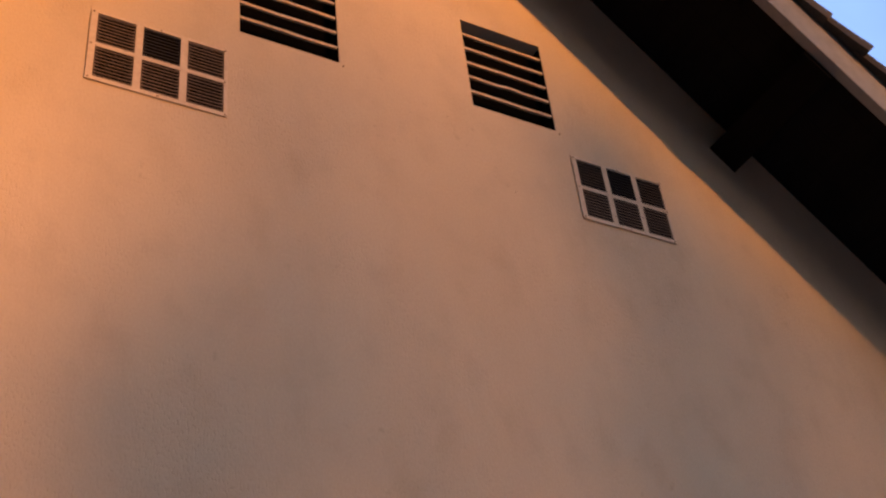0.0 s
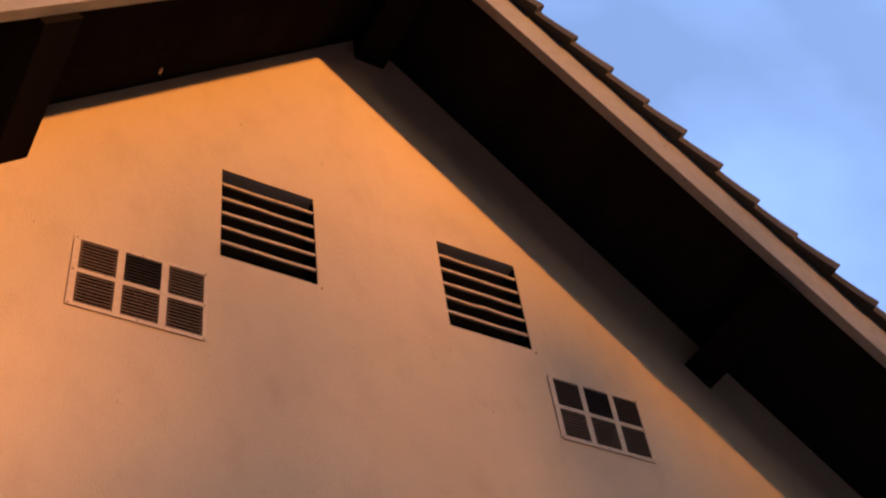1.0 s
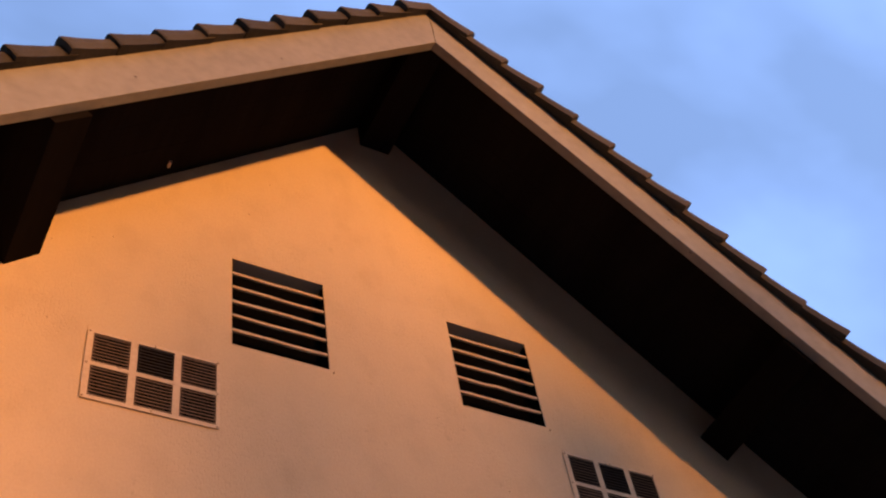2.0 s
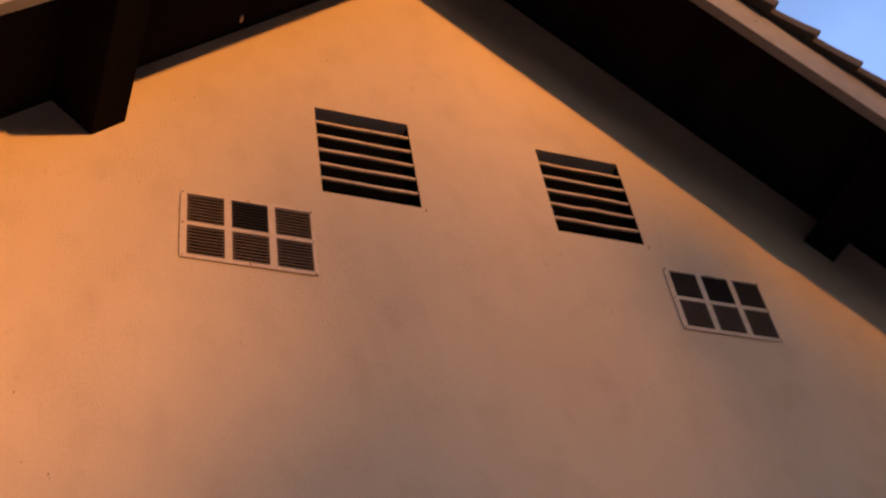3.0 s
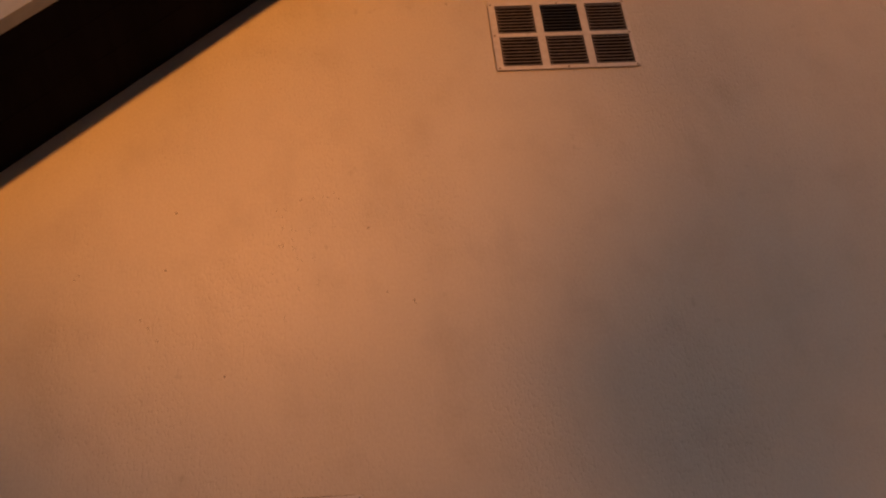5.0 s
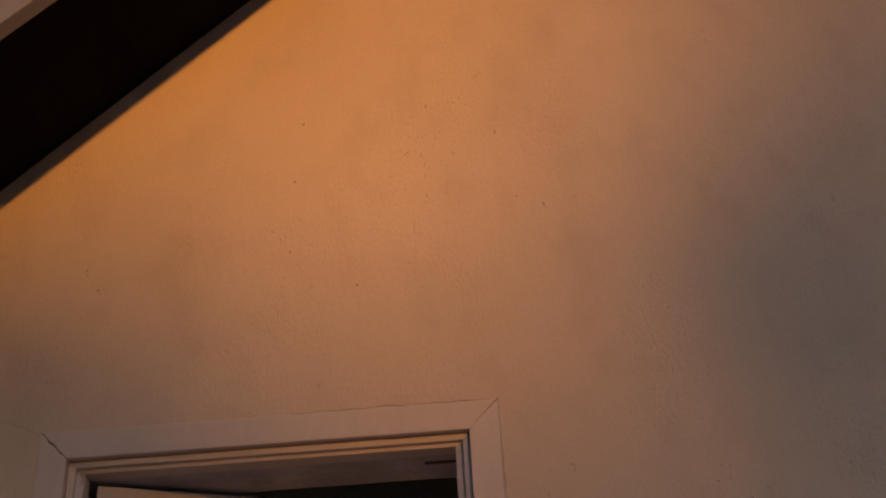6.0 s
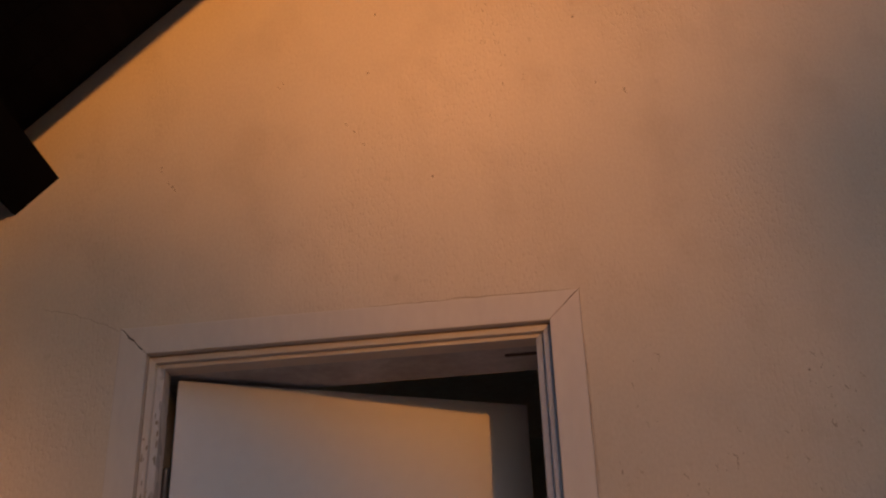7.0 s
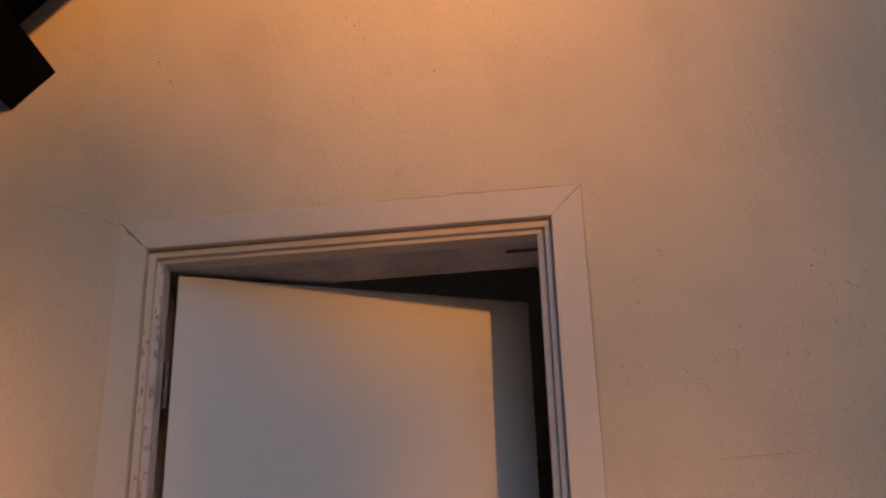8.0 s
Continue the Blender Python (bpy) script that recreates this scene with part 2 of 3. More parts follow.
# ---- the house: gable wall with its openings, side and back walls ----
LEFT_X, RIGHT_X, BACK_Y = -1.1, 2 * RIDGE_X + 1.1, 7.0
DOOR = (0.0, 0.90, 2.05)             # the casing's inner edge: left, right, top
VENT_Z = (3.834, 4.277)
VENTS = ((1.884, 2.233), (2.744, 3.090))
GRILLE_Z = (3.436, 3.726)
GRILLES = ((1.420, 1.844), (3.128, 3.530))

outer = [(LEFT_X, GROUND_Z - 0.2), (RIGHT_X, GROUND_Z - 0.2), (RIGHT_X, soffit(RIGHT_X)), (RIDGE_X, SOFFIT_Z), (LEFT_X, soffit(LEFT_X))]
CASING = 0.069
holes = [rect(DOOR[0] - CASING, DOOR[1] + CASING, 0.0, DOOR[2] + CASING)]
holes += [rect(a, b, *VENT_Z) for a, b in VENTS]
holes += [rect(a + 0.02, b - 0.02, GRILLE_Z[0] + 0.02, GRILLE_Z[1] - 0.02) for a, b in GRILLES]
tagged(mesh_object("wall_front", sheet_with_holes(outer, holes, 0, WALL_T), STUCCO),
       "cream stucco gable wall with fine trowel marks", "wall", kind="structure")
bm = bmesh.new()
z_low, z_top = GROUND_Z - 0.2, soffit(LEFT_X)
y0, y1 = WALL_T, BACK_Y - WALL_T
# unseen opening added in this wall to let sky light into the room
for lo, hi in (((y0, z_low), (0.3, z_top)), ((1.65, z_low), (y1, z_top)), ((0.3, z_low), (1.65, 0.2)), ((0.3, 1.85), (1.65, z_top))):
    box(bm, (LEFT_X, lo[0], lo[1]), (LEFT_X + WALL_T, hi[0], hi[1]))
tagged(mesh_object("wall_left", bm, STUCCO), "cream stucco side wall with an unseen opening added to light the room", "wall", kind="structure")
tagged(mesh_object("wall_right", box_mesh((RIGHT_X - WALL_T, WALL_T, GROUND_Z - 0.2), (RIGHT_X, BACK_Y - WALL_T, soffit(RIGHT_X))), STUCCO),
       "cream stucco side wall of the house", "wall", kind="structure")
tagged(mesh_object("wall_back", sheet_with_holes(outer, [], BACK_Y - WALL_T, BACK_Y), STUCCO),
       "cream stucco back gable wall", "wall", kind="structure")

# the dark room behind the door
tagged(mesh_object("floor", box_mesh((LEFT_X + WALL_T, WALL_T, -0.1), (RIGHT_X - WALL_T, BACK_Y - WALL_T, 0.0)), CONCRETE),
       "bare concrete floor of the dark room", "floor", kind="structure")
tagged(mesh_object("ceiling", box_mesh((-0.56, WALL_T, 2.42), (5.65, BACK_Y - WALL_T, 2.5)), PLASTER),
       "dull plaster ceiling of the dark room", "ceiling", kind="structure")
tagged(mesh_object("wall_partition", box_mesh((-0.62, 1.7, 0.0), (4.5, 1.8, 2.42)), PLASTER),
       "dull brown plaster partition inside the house", "wall", kind="structure")

# ---- roof ----
roof = empty("roof", "dark stained roof deck with brown shingle edge and painted bargeboards", "roof", kind="structure")
EAVE_RUN = RIDGE_X - LEFT_X + 0.5    # from the ridge to the eave
BACK_RAKE = BACK_Y + 0.5
BARGE_T = 0.040
nvec = {-1: Vector((-math.sin(PITCH), 0, math.cos(PITCH))), 1: Vector((math.sin(PITCH), 0, math.cos(PITCH)))}


def slope_point(side, run, up=0.0, y=0.0):
    """A place on the roof deck's underside, run metres out from the ridge, up metres off it."""
    n = nvec[side]
    return Vector((RIDGE_X + side * run, y, SOFFIT_Z - SLOPE * run)) + n * up


def slope_slab(side, run0, run1, up0, up1, y0, y1):
    """A board that lies along the slope."""
    bm = bmesh.new()
    ps = [slope_point(side, run, up, y) for y in (y0, y1) for run, up in ((run0, up0), (run1, up0), (run1, up1), (run0, up1))]
    v = [bm.verts.new(p) for p in ps]
    for f in ((0, 1, 2, 3), (7, 6, 5, 4), (0, 4, 5, 1), (1, 5, 6, 2), (2, 6, 7, 3), (3, 7, 4, 0)):
        bm.faces.new([v[i] for i in f])
    return bm


DECK_T = 0.020
for side in (-1, 1):
    # deck: boards side by side, running along the slope, with narrow joints
    y = RAKE_Y + BARGE_T
    boards = 0
    while y < 0.0:
        y1 = min(y + 0.135, 0.003)
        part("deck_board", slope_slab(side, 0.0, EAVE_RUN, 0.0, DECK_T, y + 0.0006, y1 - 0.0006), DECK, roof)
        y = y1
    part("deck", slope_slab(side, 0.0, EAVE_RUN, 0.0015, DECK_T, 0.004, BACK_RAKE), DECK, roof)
    # underlay over the deck
    part("underlay", slope_slab(side, 0.0, EAVE_RUN, DECK_T + 0.001, DECK_T + 0.012, RAKE_Y + 0.004, BACK_RAKE), SHADE_AND_UNDERLAY, roof)
    # bargeboard, cut upright at the ridge
    x_out = RIDGE_X + side * EAVE_RUN
    bz = BARGE_Z
    h = 0.250 if side > 0 else 0.268
    prof = [(RIDGE_X + side * 0.0008, bz), (x_out, bz - BARGE_SLOPE * EAVE_RUN), (x_out, bz + h - BARGE_SLOPE * EAVE_RUN), (RIDGE_X + side * 0.0008, bz + h)]
    part("bargeboard", prism(prof, RAKE_Y, RAKE_Y + BARGE_T, 0.002), BARGE, roof, "weathered cream-painted bargeboard with knots")
    back = [(x, z) for x, z in prof]
    part("bargeboard", prism(back, BACK_RAKE - BARGE_T, BACK_RAKE), BARGE, roof)


def purlin(side, run, width=0.140, depth=0.190):
    """A beam that comes out through the gable, square to the slope. run: its lower uphill corner's distance from the ridge, along x."""
    s = Vector((side * math.cos(PITCH), 0, -math.sin(PITCH)))
    n = nvec[side]
    corner = Vector((RIDGE_X + side * run, 0, 0))
    base = Vector((corner.x, 0, soffit(corner.x)))
    c = [base - n * 0.0005, base + s * width - n * 0.0005, base + s * width - n * depth, base - n * depth]
    return [(p.x, p.z) for p in c]


def add_purlin(side, x_low, label):
    n = nvec[side]
    # the lower uphill corner at x_low: the upper one lies depth along the normal from it
    run = abs(x_low + n.x * 0.190 - RIDGE_X)
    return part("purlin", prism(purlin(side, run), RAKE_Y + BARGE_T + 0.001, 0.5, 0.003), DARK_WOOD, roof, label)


for side in (-1, 1):
    for off in (1.305, 2.815):
        add_purlin(side, RIDGE_X + side * off, "dark stained beam end carrying the overhang")
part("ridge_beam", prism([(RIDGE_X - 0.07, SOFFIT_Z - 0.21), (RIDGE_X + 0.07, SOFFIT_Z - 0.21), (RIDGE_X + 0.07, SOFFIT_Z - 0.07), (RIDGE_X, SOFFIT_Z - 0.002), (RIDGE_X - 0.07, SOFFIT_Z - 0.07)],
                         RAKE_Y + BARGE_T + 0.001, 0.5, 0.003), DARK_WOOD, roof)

# knots in the bargeboards and a bright staple under the deck
def disc(x, y, z, rx, rz, depth=0.0024, seed=0):
    """A small lens-shaped chip on an upright face."""
    r = random.Random(seed)
    bm = bmesh.new()
    rim = [bm.verts.new((x + math.cos(a) * rx * r.uniform(0.7, 1.15), y, z + math.sin(a) * rz * r.uniform(0.7, 1.15))) for a in [k * math.tau / 9 for k in range(9)]]
    top = bm.verts.new((x, y - depth, z))
    for k in range(9):
        bm.faces.new((rim[k], rim[(k + 1) % 9], top))
    bm.faces.new(rim[::-1])
    return bm


for k, (kx, kz) in enumerate(((1.34, 4.24), (1.084, 4.15), (3.374, 4.807), (1.839, 4.693), (3.472, 4.532))):
    part("knot", disc(kx, RAKE_Y + 0.0008, kz, 0.010, 0.007, 0.0015, k), DARK_WOOD, roof, "dark knot in the board")
bm = box_mesh((1.612, -0.075, 4.630), (1.622, -0.050, 4.6445), 0.001)
part("staple", bm, GRILLE, roof, "small bright staple")


# ---- door: casing, frame, leaf ----
def ring_board(outer_r, inner_r, y0, y1, which, bevel=0.0015):
    """One mitred member of a three-sided frame. outer_r, inner_r: (left, right, top)."""
    ol, orr, ot = outer_r
    il, ir, it = inner_r
    prof = {"left": [(ol, 0.0), (il, 0.0), (il, it), (ol, ot)], "right": [(ir, 0.0), (orr, 0.0), (orr, ot), (ir, it)],
            "head": [(ol, ot), (il, it), (ir, it), (orr, ot)]}[which]
    return prism(prof, y0, y1, bevel)


def inset(r, d):
    return (r[0] + d, r[1] - d, r[2] - d)


door = empty("door_1", "half-open pale painted door in a cream mitred casing", "door", kind="structure")
GAP = 0.0010
for which in ("left", "head", "right"):
    part("casing", ring_board(inset(DOOR, -CASING + GAP), inset(DOOR, 0.0), -0.004, 0.05, which, 0.0025), TRIM, door,
         "cream painted casing board with open mitre joints")
    # right step and stop are greyer and darker than left and head
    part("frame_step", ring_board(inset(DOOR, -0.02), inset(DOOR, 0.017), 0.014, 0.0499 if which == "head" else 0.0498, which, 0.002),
         FRAME_GREY if which == "right" else TRIM, door)
    part("door_stop", ring_board(inset(DOOR, 0.010), (DOOR[0] + 0.034, DOOR[1] - 0.034, DOOR[2] - 0.027), 0.026, 0.068, which, 0.002), FRAME_GREY if which == "right" else CHIPPED if which == "left" else TRIM, door,
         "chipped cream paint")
    part("jamb", ring_board(inset(DOOR, -CASING), (DOOR[0] + 0.003, DOOR[1] - 0.022, DOOR[2] - 0.025), 0.0685, WALL_T + 0.004, which, 0.0015), HEAD_PAINT, door)
# thin brown strips paint the shadow line in the joint behind the casing
for which, gap in (("left", 0.0012), ("head", 0.0032), ("right", 0.0010)):
    part("joint_gap", ring_board(inset(DOOR, 0.0004), inset(DOOR, gap), 0.0126, 0.0138, which, 0.0), RUST, door, "brown strip painting the shadow gap in the open joint behind the casing")
chip_rnd = random.Random(9)
for k in range(64):
    step = k % 2
    cx = DOOR[0] + (chip_rnd.uniform(0.004, 0.015) if step else chip_rnd.uniform(0.020, 0.032))
    cz = 1.93 - 0.85 * chip_rnd.random() ** 0.8
    part("paint_chip", disc(cx, 0.0138 if step else 0.0258, cz, chip_rnd.uniform(0.001, 0.0036), chip_rnd.uniform(0.002, 0.013), 0.0009, 60 + k),
         (CRACK, DOOR_PAINT, RUST, CRACK, CHIPPED)[k % 5], door)
part("grime", box_mesh((0.792, 0.100, DOOR[2] - 0.0262), (0.868, 0.116, DOOR[2] - 0.0254)), DULL_FIN, door, "black grime streak under the head")
part("sill", box_mesh((DOOR[0] - CASING, -0.03, -0.06), (DOOR[1] + CASING, WALL_T, -0.001), 0.004), CONCRETE, door)

leaf = box_mesh((0.0, 0.0, 0.012), (0.830, 0.040, 2.014), 0.0025)
leaf_ob = part("leaf", leaf, DOOR_PAINT, door, "smooth pale grey-cream door leaf")
leaf_ob.matrix_basis = pose(0.051, 0.074, 0.0, 0, 0, 21.9)
for z0 in (1.70, 0.95, 0.20):
    bm = bmesh.new()
    bmesh.ops.create_cone(bm, cap_ends=True, segments=14, radius1=0.006, radius2=0.006, depth=0.105, matrix=Matrix.Translation((0.040, 0.074, z0 + 0.053)))
    box(bm, (0.0035, 0.073, z0), (0.038, 0.0755, z0 + 0.105))
    part("hinge", bm, STEEL, door, "tarnished steel butt hinge")


# a brown cupboard stands in the room beyond the door
cupboard = empty("cupboard", "plain brown wooden cupboard standing in the dark room", "cupboard")
part("body", box_mesh((0.60, 1.26, 0.0), (1.40, 1.66, 1.86), 0.004), CARCASS, cupboard)
for hx in (0.603, 1.002):
    cd = part("cupboard_door", box_mesh((hx, 1.238, 0.06), (hx + 0.395, 1.259, 1.85), 0.003), CARCASS, cupboard)
    part("knob", box_mesh((hx + (0.36 if hx < 0.8 else 0.02), 1.222, 0.95), (hx + (0.375 if hx < 0.8 else 0.035), 1.2375, 0.965), 0.003), STEEL, cd)

# ---- chips, nail holes and hairline cracks in the stucco ----
wall_front = bpy.data.objects["wall_front"]
CHIPS = ((0.655, 2.448), (1.121, 2.642), (1.017, 2.877), (0.931, 3.001), (0.519, 2.955), (0.5, 2.77), (-0.01, 2.549), (0.022, 2.490), (0.913, 2.988),
         (1.055, 2.67), (1.421, 1.888), (1.295, 3.735), (1.267, 4.107), (2.04, 4.805), (1.395, 4.175), (1.951, 4.572), (1.46, 4.204), (2.861, 3.471), (2.629, 3.734))
chip_rnd = random.Random(5)
for k, (cx, cz) in enumerate(CHIPS):
    r = chip_rnd.uniform(0.0018, 0.0034)
    part("chip", disc(cx, -0.0004, cz, r, r * chip_rnd.uniform(0.9, 1.6), 0.0006, 30 + k), CRACK, wall_front)


def crack(points, width, seed, y=0.0):
    """A hairline that wanders between the given places."""
    r = random.Random(seed)
    line = []
    for (x0, z0), (x1, z1) in zip(points, points[1:]):
        for k in range(8):
            u = k / 8
            line.append((x0 + (x1 - x0) * u + r.uniform(-0.002, 0.002), z0 + (z1 - z0) * u + r.uniform(-0.002, 0.002)))
    line.append(points[-1])
    bm = bmesh.new()
    rows_c = []
    for k, (x, z) in enumerate(line):
        w = width * r.uniform(0.2, 1.0) * min(1.0, 0.3 + min(k, len(line) - 1 - k) * 0.3)
        rows_c.append([bm.verts.new((x - w * 0.5, y - 0.0003, z - w)), bm.verts.new((x, y - 0.0009, z)), bm.verts.new((x + w * 0.5, y - 0.0003, z + w))])
    for a, b in zip(rows_c, rows_c[1:]):
        bm.faces.new((a[0], b[0], b[1], a[1]))
        bm.faces.new((a[1], b[1], b[2], a[2]))
    return bm


# pitted, rubbed patches beside the door
pit_rnd = random.Random(41)
for k, (cx, cz) in enumerate(((1.425, 1.888), (1.488, 1.861), (1.448, 1.817), (1.458, 1.743), (1.487, 1.723), (1.36, 1.745), (1.258, 1.732), (1.212, 1.698), (1.168, 1.646), (1.098, 1.955), (1.08, 1.841), (1.04, 1.697), (1.405, 1.682))):
    for j in range(4):
        px, pz = pit_rnd.gauss(cx, 0.014), pit_rnd.gauss(cz, 0.022)
        r = pit_rnd.uniform(0.0004, 0.0009)
        part("chip", disc(px, -0.0004, pz, r * pit_rnd.uniform(0.8, 2.0), r * pit_rnd.uniform(0.8, 2.2), 0.0005, 300 + 9 * k + j), CRACK, wall_front)
    for j in range(3):
        px, pz = pit_rnd.gauss(cx, 0.016), pit_rnd.gauss(cz, 0.024)
        end = (px + pit_rnd.uniform(-0.008, 0.012), pz - pit_rnd.uniform(0.004, 0.016))
        part("scrape", crack([(px, pz), end], pit_rnd.uniform(0.0006, 0.0012), 500 + 9 * k + j), CRACK, wall_front)

# rubbed streaks and the open mitre at the ridge on the bargeboards
for k, (cx, cz) in enumerate(((3.334, 4.743), (3.431, 4.67), (3.491, 4.555), (3.669, 4.435), (3.812, 4.289), (3.928, 4.185), (4.043, 4.028))):
    part("scrape", crack([(cx - 0.035, cz + 0.035 * BARGE_SLOPE), (cx + 0.03, cz - 0.03 * BARGE_SLOPE)], 0.0035, 400 + k, RAKE_Y), RUST, roof)
part("open_mitre", crack([(RIDGE_X, BARGE_Z + 0.25), (RIDGE_X, BARGE_Z)], 0.003, 420, RAKE_Y), DARK_WOOD, roof)

TOPZ, LEFTX, RIGHTX = DOOR[2] + CASING, DOOR[0] - CASING, DOOR[1] + CASING
part("hairline_crack", crack([(0.50, TOPZ + 0.001), (0.72, TOPZ + 0.003), (0.95, TOPZ + 0.002)], 0.0012, 1), CRACK, wall_front)
part("hairline_crack", crack([(LEFTX - 0.002, TOPZ - 0.006), (-0.11, 2.135), (-0.18, 2.165), (-0.26, 2.185)], 0.0005, 2), CRACK, wall_front)
part("hairline_crack", crack([(RIGHTX + 0.003, TOPZ - 0.12), (RIGHTX + 0.002, 1.85), (RIGHTX + 0.004, 1.62)], 0.0011, 3), CRACK, wall_front)
part("hairline_crack", crack([(1.19, 1.499), (1.26, 1.500), (1.36, 1.503)], 0.0007, 4), CRACK, wall_front)

# upright scrape marks high over the door, and a few rubbed streaks
scrape_rnd = random.Random(23)
for k in range(18):
    cx, cz = scrape_rnd.gauss(0.825, 0.028), scrape_rnd.gauss(2.80, 0.075)
    run = scrape_rnd.uniform(0.006, 0.024)
    part("scrape", crack([(cx, cz), (cx + scrape_rnd.uniform(-0.004, 0.004), cz - run)], scrape_rnd.uniform(0.0005, 0.0011), 100 + k), CRACK, wall_front)
for k in range(9):
    cx, cz = scrape_rnd.uniform(0.73, 0.94), scrape_rnd.uniform(2.88, 3.01)
    part("scrape", crack([(cx, cz), (cx + scrape_rnd.uniform(-0.006, 0.006), cz - scrape_rnd.uniform(0.004, 0.014))], 0.0008, 140 + k), CRACK, wall_front)
for k, (cx, cz) in enumerate(((0.445, 2.625), (0.465, 2.60), (0.488, 2.562), (0.282, 2.77), (0.272, 2.758), (-0.011, 2.54), (0.026, 2.484), (0.008, 2.505), (1.12, 2.635), (0.94, 2.985))):
    part("scrape", crack([(cx, cz), (cx + 0.006, cz - 0.007)], 0.0011, 160 + k), CRACK, wall_front)
part("open_mitre", crack([(LEFTX, TOPZ), (DOOR[0], DOOR[2])], 0.0017, 5, -0.0042), DARK_WOOD, door)
part("open_mitre", crack([(RIGHTX, TOPZ), (RIGHTX - 0.04, TOPZ - 0.04)], 0.0015, 6, -0.0042), DARK_WOOD, door)

# ---- louvred vents and stamped grilles ----
def louvre_vent(x0, x1, bent=0.0):
    """Recessed vent: five slats before a black sheet that paints the recess's shade."""
    ob = empty("louvre_vent", "recessed square vent with five cream slats over black painted-in shade" if not bent else "recessed square vent with one bent cream slat", "vent", "gable vents")
    z0, z1 = VENT_Z
    # black sheet in place of the deep shade between the slats
    part("shade_sheet", box_mesh((x0 + 0.001, 0.052, z0 + 0.001), (x1 - 0.001, 0.058, z1 - 0.001)), SHADE_AND_UNDERLAY, ob, "black sheet standing in for the recess shade")
    # dark strips added over the side reveals to paint their shade
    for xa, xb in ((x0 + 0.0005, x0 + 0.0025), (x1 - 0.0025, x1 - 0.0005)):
        part("shade_strip", box_mesh((xa, 0.003, z0 + 0.001), (xb, 0.0515, z1 - 0.012)), REVEAL_SHADE, ob)
    for i in range(5):
        zc = z0 + (z1 - z0) * (i + 1) / 6.0 + 0.003
        bm = bmesh.new()
        steps = 12
        prof = ((0.003, -0.004), (0.006, -0.0065), (0.016, -0.002), (0.018, 0.0045), (0.007, 0.0062), (0.003, 0.003))
        rings = []
        for k in range(steps + 1):
            u = k / steps
            x = x0 + 0.003 + (x1 - x0 - 0.006) * u
            dz = bent * math.exp(-((u - 0.52) / 0.09) ** 2) if bent and i == 1 else 0.0
            dz += 0.0012 * math.sin(7 * u + i * 2.1)
            rings.append([bm.verts.new((x, y + abs(dz) * 0.4, zc + z + dz)) for y, z in prof])
        for a, b in zip(rings, rings[1:]):
            for j in range(6):
                bm.faces.new((a[j], a[(j + 1) % 6], b[(j + 1) % 6], b[j]))
        bm.faces.new(rings[0])
        bm.faces.new(rings[-1][::-1])
        part("slat", bm, GRILLE, ob)
    for cx, cz in ((x1 + 0.013, z0 - 0.011),):
        bm = bmesh.new()
        bmesh.ops.create_cone(bm, cap_ends=True, segments=10, radius1=0.0036, radius2=0.003, depth=0.004, matrix=Matrix.Translation((cx, -0.001, cz)) @ Matrix.Rotation(radians(90), 4, "X"))
        part("nail", bm, RUST, ob)
    return ob


louvre_vent(*VENTS[0])
louvre_vent(*VENTS[1], bent=0.011)


